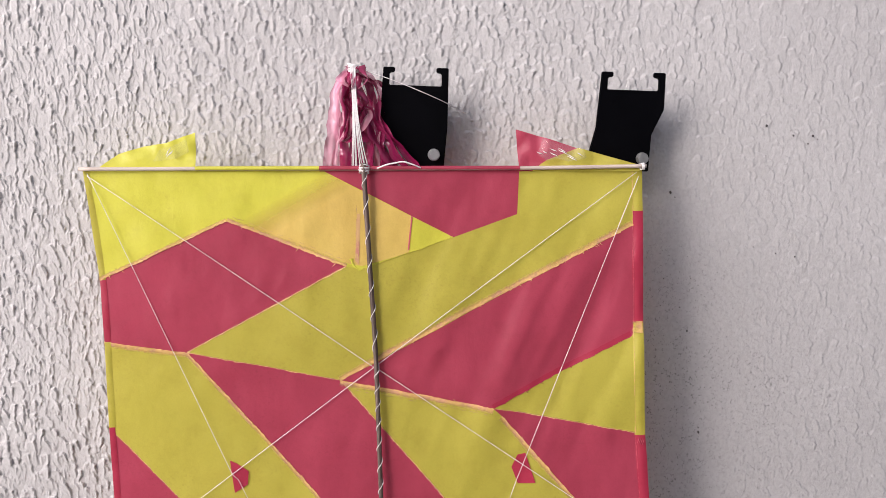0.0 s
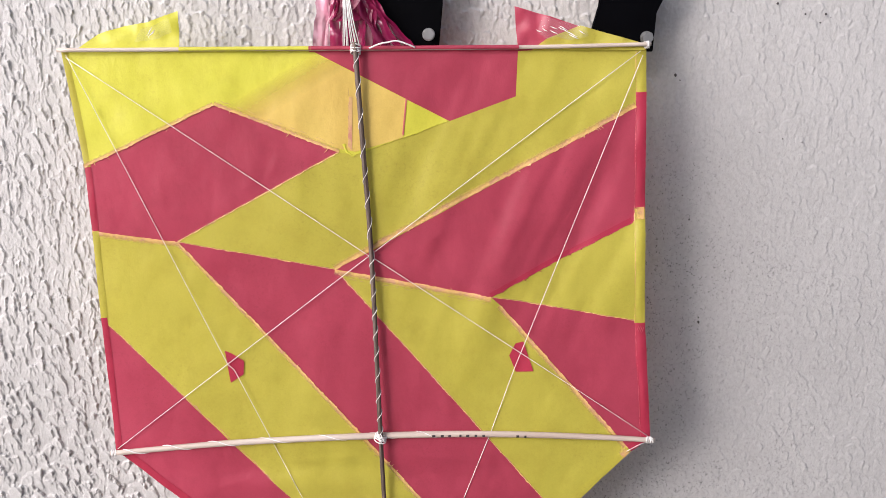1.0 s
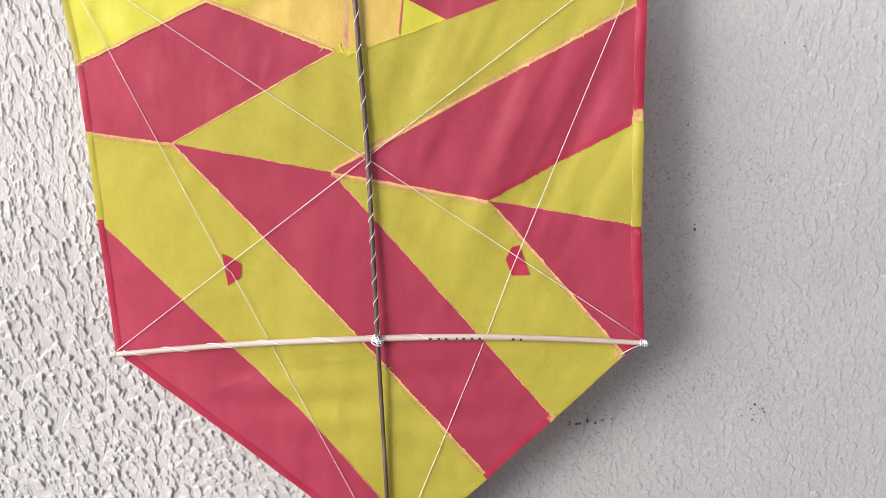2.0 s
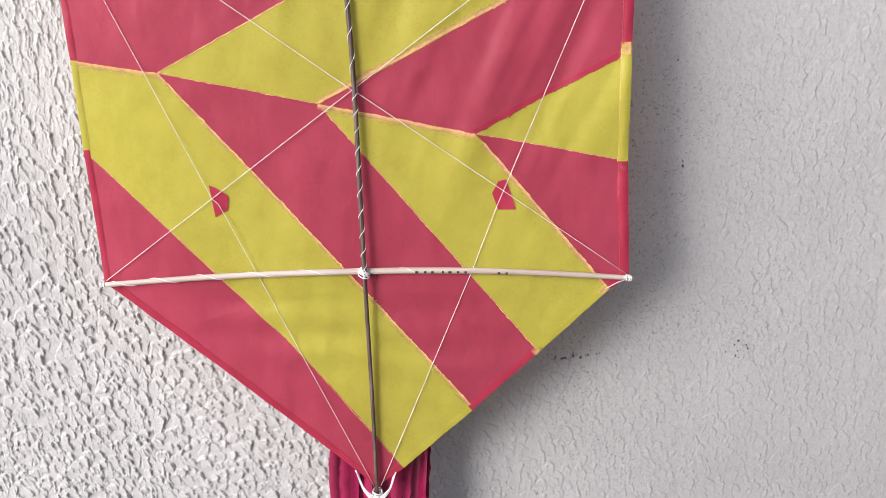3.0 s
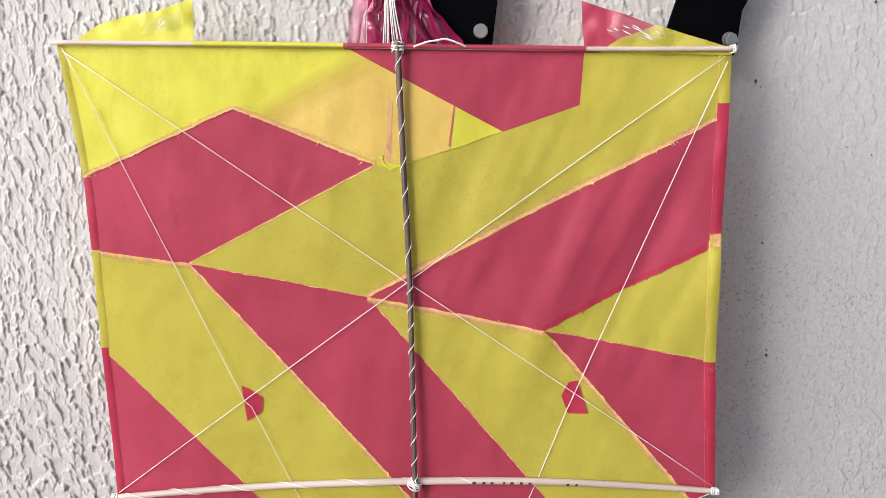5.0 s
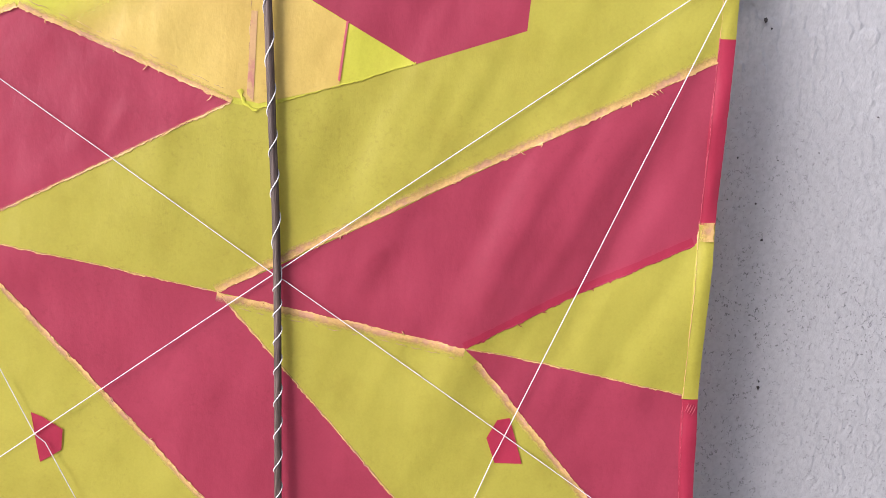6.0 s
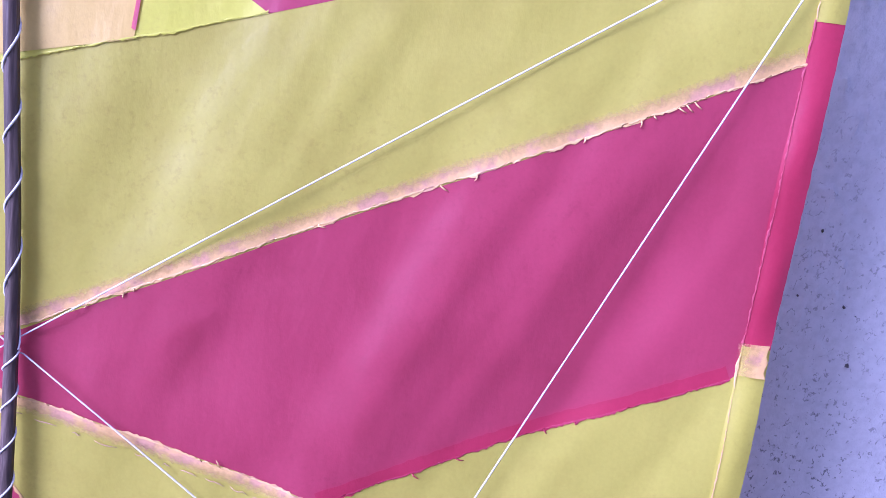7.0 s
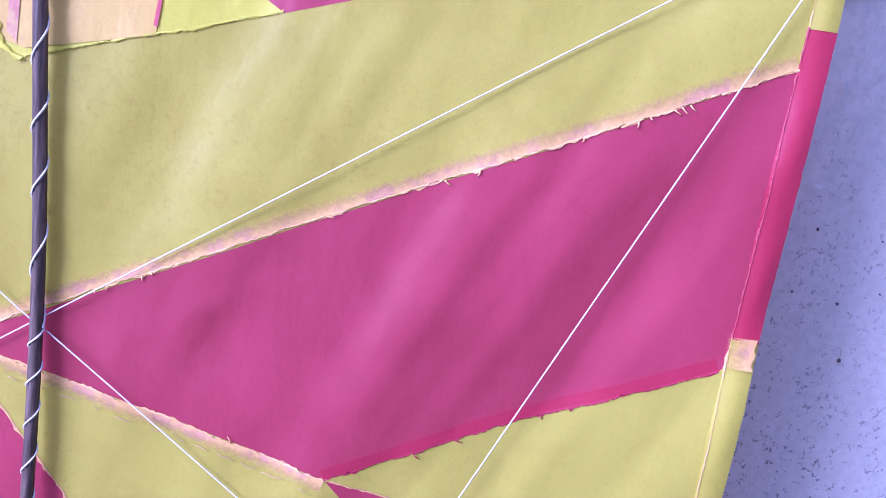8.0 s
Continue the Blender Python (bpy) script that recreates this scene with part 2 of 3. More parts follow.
def relief():
    """Trowelled texture: thousands of overlapping plates of paint. Each rises slowly from its left and lower side to a steep,
    wavy rim at its right and arched top. They are tall and thick on the left, short and round low down, pressed flat on the right."""
    rng = np.random.default_rng(7)
    h = np.zeros((len(GZ), len(GX)))
    count = 40000
    xs, zs = rng.uniform(X0, X1, count), rng.uniform(Z0, Z1, count)
    wob = rng.uniform(0, 1, (count, 6))
    for x, z, w in zip(xs, zs, wob):
        low = min(1, max(0, (1.56 - z) / 0.25)) * min(1, max(0, (0.3 - x) / 0.2))
        rough = 1 / (1 + math.exp((x - 0.34 + 0.08 * math.sin(z * 6)) / 0.09))
        wide = (0.0015 + 0.0028 * w[0] ** 1.6) * (1 + 0.75 * low + 0.6 * (1 - rough))
        tall = (0.011 + 0.024 * w[1] ** 1.8) * (1 - 0.5 * low) * (0.55 + 0.45 * rough)
        if w[5] < 0.25 * low + 0.40 * (1 - rough):  # sparser where the plates are broad
            continue
        calm = 1 - 0.72 * math.exp(-((x - 0.53) / 0.10) ** 2 - ((z - 1.58) / 0.20) ** 2)  # a stretch worn smooth
        top = (0.0010 + 0.0030 * w[2]) * (0.32 + 0.68 * rough) * (1 + 0.25 * low) * calm
        lean = (w[3] - 0.5) * 0.5
        reach = wide * 1.2 + abs(lean) * tall
        i0, i1 = np.searchsorted(GX, (x - reach, x + reach))
        k0, k1 = np.searchsorted(GZ, (z - tall, z + wide))
        if i0 >= i1 or k0 >= k1:
            continue
        gx, gz = (GX[i0:i1] - x)[None, :], (GZ[k0:k1] - z)[:, None]
        u = (gx - lean * gz + 0.0008 * np.sin(gz * 330 + 6 * w[4]) + 0.0003 * np.sin(gz * 900 + 9 * w[5])) / wide
        v = np.where(gz > 0, gz / wide, 0)
        r2 = u * u + v * v
        fade = np.clip(1 + gz / tall, 0, 1)
        edge = np.clip(0.5 + 0.5 * u + 0.35 * np.clip(gz / wide, 0, 1), 0, 1)
        slope = 0.34 + 0.20 * edge + 0.46 * edge ** 5
        body = np.clip(14.0 * (1 - r2), 0, 1) * slope * np.where(gz > 0, 1, fade ** 0.8) * top
        view = h[k0:k1, i0:i1]
        np.maximum(view * np.where(body > 0, 0.74, 1.0), body, out=view)
    ex = np.minimum(GX - GX[0], GX[-1] - GX)[None, :]
    ez = np.minimum(GZ - GZ[0], GZ[-1] - GZ)[:, None]
    return h * np.clip(np.minimum(ex, ez) / 0.02, 0, 1)


def build_wall():
    h = relief()
    nz, nx = h.shape
    gx, gz = np.meshgrid(GX, GZ)
    co = np.stack([gx, 0.0015 - h, gz], axis=-1).reshape(-1, 3)
    i = np.arange(nx * nz).reshape(nz, nx)
    quads = np.stack([i[:-1, :-1], i[:-1, 1:], i[1:, 1:], i[1:, :-1]], axis=-1).reshape(-1, 4)
    # the plain rest of the wall round the textured stretch, and its back
    y = 0.0015
    ring = [(-3.2, y, 0), (4.2, y, 0), (4.2, y, 3.2), (-3.2, y, 3.2), (-3.2, 0.16, 0), (4.2, 0.16, 0), (4.2, 0.16, 3.2), (-3.2, 0.16, 3.2)]
    n = len(co)
    co = np.concatenate([co, np.array(ring)])
    a, b, c, d = i[0, 0], i[0, -1], i[-1, -1], i[-1, 0]
    extra = [(n, n + 1, b, a), (n + 1, n + 2, c, b), (n + 2, n + 3, d, c), (n + 3, n, a, d), (n + 5, n + 4, n + 7, n + 6),
             (n, n + 4, n + 5, n + 1), (n + 1, n + 5, n + 6, n + 2), (n + 2, n + 6, n + 7, n + 3), (n + 3, n + 7, n + 4, n)]
    quads = np.concatenate([quads, np.array(extra)])
    me = bpy.data.meshes.new("wall_north")
    me.vertices.add(len(co))
    me.vertices.foreach_set("co", co.ravel())
    me.loops.add(quads.size)
    me.loops.foreach_set("vertex_index", quads.ravel().astype(np.int32))
    me.polygons.add(len(quads))
    me.polygons.foreach_set("loop_start", np.arange(0, quads.size, 4, dtype=np.int32))
    me.polygons.foreach_set("loop_total", np.full(len(quads), 4, dtype=np.int32))
    me.update(calc_edges=True)
    me.materials.append(WALL)
    me.polygons.foreach_set("use_smooth", np.ones(len(quads), dtype=bool))
    return tagged(new("wall_north", me), "off-white wall with a rough textured paint finish, grey dust in the relief", "wall", kind="structure")


wall = build_wall()

bm = bmesh.new()
bmesh.ops.create_grid(bm, x_segments=8, y_segments=8, size=40)
bmesh.ops.translate(bm, verts=bm.verts, vec=(0, -36, 0))
ground = tagged(new("ground", mesh_of("ground", bm, CONCRETE, False)), "grey concrete floor in front of the wall", "floor", kind="structure")


# unseen wall added behind the camera; hides more of the sun towards the right
bm = bmesh.new()
bmesh.ops.create_cube(bm, size=1, matrix=Matrix.LocRotScale((SUN_BLOCK_END / 2 + 2.1, -2.76, 1.6), None, (4.2 - SUN_BLOCK_END, 0.16, 3.2)))
bmesh.ops.bevel(bm, geom=list(bm.edges), offset=0.006, segments=2, affect="EDGES")
tagged(new("sun_block_wall", mesh_of("sun_block_wall", bm, WALL, False)), "unseen plain wall added behind the camera to block part of the sun", "wall", kind="structure")


def chip(place, size, seed):
    """A dark fleck of dirt stuck in the relief."""
    rng = random.Random(seed)
    bm = bmesh.new()
    bmesh.ops.create_icosphere(bm, subdivisions=1, radius=1)
    for v in bm.verts:
        v.co = Vector((v.co.x * size * rng.uniform(0.3, 1.4), v.co.y * 0.0012, v.co.z * size * rng.uniform(0.4, 1.7)))
    bmesh.ops.translate(bm, verts=bm.verts, vec=(place[0], -0.0016, place[1]))
    return part("dirt_fleck", bm, CHIP, wall)


FLECKS = [(0.488, 1.767, 0.0015), (0.493, 1.762, 0.0007), (0.535, 1.497, 0.0016), (0.534, 1.502, 0.0009), (0.515, 1.613, 0.0010), (0.505, 1.640, 0.0007)]
rng = random.Random(4)
for cx, cz, n, spread in ((0.428, 1.259, 9, 0.007), (0.411, 1.257, 5, 0.006), (0.454, 1.261, 5, 0.006), (0.637, 1.268, 9, 0.010), (0.63, 1.83, 5, 0.02), (0.60, 1.70, 3, 0.03)):
    for k in range(n):
        FLECKS.append((cx + rng.gauss(0, spread), cz + rng.gauss(0, spread * 0.45), rng.uniform(0.0005, 0.0016)))
for k in range(24):
    FLECKS.append((rng.gauss(0.485, 0.03), rng.uniform(1.42, 1.70), 0.0002 + 0.0005 * rng.random() ** 2))
for k, (x, z, s) in enumerate(FLECKS):
    chip((x, z), s, k)


# ---- the kite ----
CREASES = [(0.235, 1.605, 35, 0.020, 0.0007), (0.352, 1.683, 40, 0.010, 0.0006), (0.075, 1.672, 60, 0.014, 0.0007), (0.105, 1.668, 35, 0.010, 0.0006), (0.13, 1.372, 4, 0.045, 0.0009),
           (0.20, 1.366, -6, 0.040, 0.0008), (0.25, 1.374, -3, 0.030, 0.0007), (0.09, 1.352, 10, 0.030, 0.0007), (0.03, 1.345, 20, 0.035, 0.0008), (0.245, 1.275, 35, 0.020, 0.0006)]
rng = random.Random(12)
for k in range(46):
    CREASES.append((rng.uniform(-0.09, 0.43), rng.uniform(1.22, 1.77), rng.choice((rng.gauss(65, 18), rng.gauss(10, 25))), rng.uniform(0.006, 0.022), rng.uniform(0.00015, 0.00045)))
CREASES = [(x, z, math.cos(radians(a)), math.sin(radians(a)), ln, h) for x, z, a, ln, h in CREASES]


def crumple(x, z):
    """Short creases pressed into the paper."""
    h = 0.0
    for cx, cz, c, s, ln, top in CREASES:
        dx, dz = x - cx, z - cz
        if abs(dx) < 2 * ln and abs(dz) < 2 * ln:
            u, v = (dx * c + dz * s) / ln, (dz * c - dx * s) / 0.0022
            h += top * math.exp(-u * u) * (1 / (1 + v * v) if v > 0 else 1 / (1 + (0.45 * v) ** 2))
    return h


def folds(x, z):
    """The paper's slack: soft folds that run up to the top right corner, and broad waves."""
    s = x * 0.92 - z * 0.39
    body = math.exp(-((x - 0.34) / 0.12) ** 2 - ((z - 1.63) / 0.15) ** 2)
    along = x * 0.39 + z * 0.92
    w = 0.0072 * body * noise.noise((s * 30, along * 3.5, 3.1)) + 0.0012 * body * noise.noise((s * 75, along * 6, 8.2))
    low = math.exp(-((z - 1.33) / 0.06) ** 2) * math.exp(-((x - 0.17) / 0.16) ** 2)
    w += 0.0017 * low * math.sin(2 * math.pi * (z / 0.045 + 0.4 * noise.noise((x * 8, z * 8, 7.7))))
    left = math.exp(-((x - 0.02) / 0.09) ** 2 - ((z - 1.62) / 0.14) ** 2)
    w += 0.0007 * left * math.sin(2 * math.pi * ((x * 0.6 + z * 0.8) / 0.05 + 0.6 * noise.noise((x * 7, z * 7, 1.7))))
    w += 0.0022 * noise.noise((x * 9, z * 9, 0.3)) + 0.0012 * noise.noise((x * 30, z * 24, 5.3)) + 0.0004 * noise.noise((x * 70, z * 50, 2.3))
    tied = math.exp(-((x - 0.157 - (1.785 - z) * 0.0625) / 0.018) ** 2)  # held flat along the spine
    return w * (1 - 0.85 * tied) - crumple(x, z)


def sail(x, z):
    u = x - 0.175
    return -0.066 - 0.02 * u + 0.05 * (z - 1.6) - 0.12 * u * u


def sail_y(x, z, lift=0.0):
    return sail(x, z) + folds(x, z) - lift


TIP = (0.196, 1.136)
TL, TR, BL, BR = (-0.120, 1.781), (0.436, 1.796), (-0.088, 1.383), (0.461, 1.399)
L1, L2, L3 = (-0.104, 1.671), (-0.100, 1.609), (-0.096, 1.522)
R1, R2, R3 = (0.4385, 1.7515), (0.4428, 1.638), (0.449, 1.522)
B1, B2, B3, B4 = (0.442, 1.384), (0.371, 1.3085), (0.3015, 1.235), (0.226, 1.161)
PA, PB, PC, PD, PE = (0.020, 1.732), (0.140, 1.688), (-0.019, 1.598), (0.1355, 1.571), (0.293, 1.545)
PF, PG, PH, PI = (0.248, 1.720), (0.312, 1.745), (0.313, 1.790), (0.112, 1.786)
PS, PM, PK, PN = (0.156, 1.686), (0.156, 1.405), (0.432, 1.624), (0.302, 1.537)
PQ, PX = (0.430, 1.737), (0.300, 1.242)

kite = tagged(empty("kite", (0.18, -0.08, 1.14)), "yellow and pink tissue-paper kite on bamboo rods, hung against the wall", "kite")


def sheet(name, outline, material, lift=0.0, label="", cell=0.0032, parent=None, soft_side=None):
    """A flat piece of paper cut to an outline, laid on the kite's curved face."""
    bm = bmesh.new()
    bm.faces.new([bm.verts.new((x, 0, z)) for x, z in outline])
    for axis, k in (((1, 0, 0), 0), ((0, 0, 1), 1)):
        vals = [p[k] for p in outline]
        t = math.ceil(min(vals) / cell) * cell
        while t < max(vals):
            co = (t, 0, 0) if k == 0 else (0, 0, t)
            bmesh.ops.bisect_plane(bm, geom=bm.verts[:] + bm.edges[:] + bm.faces[:], dist=1e-6, plane_co=co, plane_no=axis)
            t += cell
    across = bm.verts.layers.float.new("across")
    for v in bm.verts:
        v.co.y = sail_y(v.co.x, v.co.z, lift)
        if soft_side:  # this edge of the layer thins out
            a, b = Vector(soft_side[0]), Vector(soft_side[1])
            way = (b - a).normalized()
            off = Vector((v.co.x, v.co.z)) - a
            v[across] = 0.62 * max(0, 1 - abs(off.x * way.y - off.y * way.x) / 0.040)
    bmesh.ops.triangulate(bm, faces=[f for f in bm.faces if len(f.verts) > 4])
    bmesh.ops.recalc_face_normals(bm, faces=bm.faces)
    if sum(f.normal.y for f in bm.faces) > 0:
        bmesh.ops.reverse_faces(bm, faces=bm.faces)
    return part(name, bm, material, parent or kite, label)


yellow, pink = "yellow tissue paper", "pink tissue paper"
sheet("paper_panel", [TL, (-0.01, 1.784), PI, PF, PS, PB, PA, L1], YELLOW_TWO, 0.0003, "bright yellow tissue paper in two layers")
sheet("paper_panel", [L1, PA, PB, PC, L2], PINK, 0, pink)
sheet("paper_panel", [PC, PB, PS, PF, PG, PH, TR, R1, PQ, (0.175, 1.592), PD], YELLOW, 0, yellow)
sheet("paper_panel", [PI, PH, PG, PF], PINK, 0.0001, pink)
sheet("paper_panel", [PD, (0.175, 1.592), PQ, R1, R2, PK, PE], PINK, 0, "pink tissue paper with diagonal folds")
sheet("paper_panel", [PE, PK, R2, R3], YELLOW, 0, yellow)
sheet("paper_panel", [PE, R3, BR, B1, PN], PINK, 0, pink)
sheet("paper_panel", [PD, PE, PN, B1, B2], YELLOW, 0, yellow)
sheet("paper_panel", [PC, PD, B2, PX, PM], PINK, 0, pink)
sheet("paper_panel", [L2, PC, PM, PX, B3, B4, (0.193, 1.203), (0.107, 1.308), (0.028, 1.388), L3], YELLOW, 0, yellow)
sheet("paper_panel", [L3, (0.028, 1.388), (0.107, 1.308), (0.193, 1.203), B4, TIP, BL], PINK, 0, pink)
sheet("overlap_layer", [(0.112, 1.7852), (0.2055, 1.7401), (0.2030, 1.703), (0.156, 1.689), (0.139, 1.692), (0.026, 1.733)], PEACH, 0.0006, "peach layer where yellow paper lies over pink", soft_side=((0.112, 1.7852), (0.026, 1.733)))
sheet("paper_sliver", [(0.2050, 1.741), (0.2063, 1.741), (0.2034, 1.7060), (0.2019, 1.7066)], FLAP_PINK, 0.0009, "thin pink paper sliver")
sheet("paper_sliver", [(0.1500, 1.742), (0.1535, 1.742), (0.1530, 1.690), (0.1490, 1.694)], OVERLAP, 0.0009)
sheet("paper_patch", [(0.024, 1.487), (0.031, 1.484), (0.043, 1.476), (0.042, 1.462), (0.029, 1.453)], PINK_TWO, 0.0010, "small pink paper patch over a bridle hole")
sheet("paper_patch", [(0.319, 1.497), (0.327, 1.499), (0.338, 1.468), (0.320, 1.467), (0.313, 1.484)], PINK_TWO, 0.0010, "small pink paper patch over a bridle hole")


def strip(name, line, width, material, lift, jag=0.0006, puff=0.0, label="", seed=0, rows=4, parent=None):
    """A narrow band along a line on the kite's face, to the left of the line's way; its first edge is torn."""
    rng = random.Random(seed + 11)
    pts = [Vector((x, 0, z)) for x, z in line]
    path = []
    for a, b in zip(pts, pts[1:]):
        n = max(2, int((b - a).length / (0.0018 if rows > 3 else 0.0011)))
        path += [a.lerp(b, k / n) for k in range(n)]
    path.append(pts[-1])
    bm = bmesh.new()
    across = bm.verts.layers.float.new("across")
    grid = []
    drift = 0.0
    for i, p in enumerate(path):
        way = (path[min(i + 1, len(path) - 1)] - path[max(i - 1, 0)]).normalized()
        side = Vector((-way.z, 0, way.x))
        drift = 0.6 * drift + rng.gauss(0, jag * 0.6)
        row = []
        for r in range(rows):
            t = r / (rows - 1)
            q = p + side * (t * width * (1 + 0.06 * math.sin(i * 0.13 + seed)) + (drift + rng.gauss(0, jag * 0.35)) * (1 - t) + rng.gauss(0, jag * 0.3) * t)
            row.append(bm.verts.new((q.x, sail_y(q.x, q.z, lift + puff * math.sin(math.pi * t) * (1 + 0.25 * math.sin(i * 0.21 + seed))), q.z)))
            row[-1][across] = 0.55 * t
        grid.append(row)
    for a, b in zip(grid, grid[1:]):
        for r in range(rows - 1):
            bm.faces.new((a[r], b[r], b[r + 1], a[r + 1]))
    return part(name, bm, material, parent or kite, label)


def seam(a, b, width, material=None, seed=0, lip=True, fibres=0, lift=0.0003):
    """A glued overlap with its torn lip and, where they show, loose fibres."""
    s = strip("seam", [a, b], width, material or SEAM, lift, 0.0005, 0, "glued overlap of yellow and pink paper", seed)
    if lip:
        strip("torn_edge", [a, b], 0.00045, PINK if material else TORN, lift + 0.0002, 0.0005, 0.0001, "torn paper edge", seed + 50, 3, s)
    rng = random.Random(seed)
    for k in range(fibres):
        t = rng.uniform(0.05, 0.95)
        x, z = a[0] + (b[0] - a[0]) * t, a[1] + (b[1] - a[1]) * t
        way = Vector((b[1] - a[1], 0, -(b[0] - a[0]))).normalized()
        ln = rng.uniform(0.0010, 0.0034)
        sw = rng.uniform(-0.0026, 0.0026)
        pts = [(x + way.x * ln * q + sw * q * q, sail_y(x, z, 0.0006 + 0.0006 * math.sin(3 * q)), z + way.z * ln * q + 0.4 * sw * q) for q in (0, 0.35, 0.7, 1)]
        part("loose_fibre", tube(pts, [0.00035, 0.0003, 0.00028, 0.0001], 5), PINK_TWO if material else TORN, s)


seam(L1, PA, 0.0040, seed=1, fibres=5, lift=0.0009)
seam(PA, PB, 0.0045, seed=2, fibres=5, lift=0.0009)
seam(PC, PB, 0.0016, seed=3)
seam(PD, PQ, 0.0062, seed=4, fibres=13)
seam(PC, L2, 0.0055, seed=5)
seam(PX, PM, 0.0042, seed=6, fibres=5)
seam(PM, PC, 0.0042, seed=7, fibres=4)
seam(PE, PD, 0.0062, seed=8, fibres=2)
seam(B1, PN, 0.0055, seed=9)
seam(PE, PK, 0.0050, PINK_TWO, seed=10, fibres=4)
seam(PE, R3, 0.0012, seed=11, lip=False)
seam(PD, B2, 0.0014, seed=12, lip=False)
seam(B4, (0.107, 1.308), 0.0013, seed=13, lip=False)
seam((0.107, 1.308), L3, 0.0013, seed=14, lip=False)
seam(PC, PD, 0.0012, seed=15, lip=False)
strip("torn_edge", [PS, PF], 0.0005, YELLOW_TWO, 0.0007, 0.0005, 0.0001, "torn yellow paper edge", 16, 3)
strip("torn_edge", [(0.156, 1.686), (0.149, 1.690), (0.146, 1.697)], 0.0026, YELLOW_TWO, 0.0010, 0.0009, 0.0006, "curled yellow paper edge", 17, 4)


def glue_line(a, b, off, seed):
    rng = random.Random(seed)
    way = Vector((b[0] - a[0], b[1] - a[1]))
    side = Vector((-way.y, way.x)).normalized() * off
    bm, t = bmesh.new(), 0.03
    while t < 0.95:
        ln = rng.uniform(0.003, 0.012) / way.length
        q = [Vector(a) + side * rng.uniform(0.92, 1.08) + way * (t + ln * k / 4) for k in range(5)]
        tube([(p.x, sail_y(p.x, p.y, 0.0006), p.y) for p in q], [0.0001, 0.0002, 0.00026, 0.0002, 0.0001], 5, bm, 0.4)
        t += ln + rng.uniform(0.002, 0.008) / way.length
    part("glue_line", bm, GLUE, kite, "broken line of dried glue")


glue_line(PE, PD, 0.0072, 1)
glue_line(PA, PB, 0.0060, 2)
glue_line(PX, PM, 0.0050, 3)
glue_line((0.1525, 1.692), (0.1525, 1.750), 0.0030, 4)

for k in range(4):  # small pale tears in the hem
    x, z = 0.4405 + 0.0016 * k, 1.5135 - 0.0006 * k
    part("paper_tear", tube([(x, sail_y(x, z, 0.0030), z), (x + 0.0012, sail_y(x, z, 0.0033), z + 0.004), (x + 0.002, sail_y(x, z, 0.0030), z + 0.0065)], [0.0001, 0.0004, 0.0001], 5), FLAP_PINK, kite, "small pale tear in the hem")

# folded hems round the edge, puffed up by the cord inside
for k, (line, mat) in enumerate((
        ([L1, TL], YELLOW), ([L2, L1], PINK_TWO), ([L3, L2], YELLOW), ([BL, L3], PINK_TWO),
        ([TR, R1], YELLOW), ([R1, R2], PINK_TWO), ([R2, R3], YELLOW), ([R3, BR], PINK_TWO),
        ([TIP, BL], PINK_TWO), ([BR, B1], PINK_TWO), ([B1, B2], YELLOW), ([B2, B3], PINK_TWO), ([B3, B4], YELLOW), ([B4, TIP], PINK_TWO))):
    w = 0.0062 if k < 4 else 0.0105 if k < 8 else 0.0075
    hem = strip("edge_hem", line, -w, mat, 0.0004, 0.00008, 0.0002 if k >= 8 else 0.00025 if k < 4 else 0.0010, "folded paper hem", 30 + k, 7)
    inner = [(x + (0.98 * w if k < 4 else -0.98 * w if k < 8 else 0), z) for x, z in line]
    if 4 <= k < 8:
        strip("torn_edge", inner, 0.0004, TORN if mat is not PINK_TWO else FLAP_PINK, 0.0012, 0.0003, 0.0001, "pale torn paper edge", 90 + k, 3, hem)
strip("hem_overlap", [(0.4415, 1.640), (0.4425, 1.628)], -0.0112, SEAM, 0.0026, 0.0008, 0.0010, "wrinkled paper overlap with glue stains", 60, 7)
strip("hem_overlap", [(0.4395, 1.384), (0.4340, 1.378)], -0.0090, SEAM, 0.0026, 0.0008, 0.0008, "wrinkled paper overlap with glue stains", 61, 6)
strip("hem_overlap", [(0.373, 1.312), (0.367, 1.306)], -0.0085, SEAM, 0.0026, 0.0008, 0.0008, "wrinkled paper overlap with glue stains", 62, 6)


def on_sail(x, z, lift):
    return (x, sail(x, z) - lift, z)


# rods
ROD = bend([on_sail(-0.122, 1.781, 0.004), on_sail(0.02, 1.7845, 0.004), on_sail(0.157, 1.7875, 0.004), on_sail(0.313, 1.7915, 0.004), on_sail(0.439, 1.7965, 0.004)], 12)
top_spar = part("top_spar", tube(ROD, 0.0020, 10), WOOD, kite, "pale bamboo top rod")
CROSS = bend([on_sail(-0.092, 1.3815, 0.0045), on_sail(0.037, 1.391, 0.0045), on_sail(0.182, 1.398, 0.0045), on_sail(0.293, 1.401, 0.0045), on_sail(0.395, 1.4005, 0.0045), on_sail(0.464, 1.399, 0.0045)], 10)
radii = [0.0022 + 0.0012 * math.sin(math.pi * min(1, 0.12 + 0.8 * i / (len(CROSS) - 1))) for i in range(len(CROSS))]
cross_spar = part("cross_spar", tube(CROSS, radii, 12), WOOD, kite, "pale bamboo cross rod with marker writing")
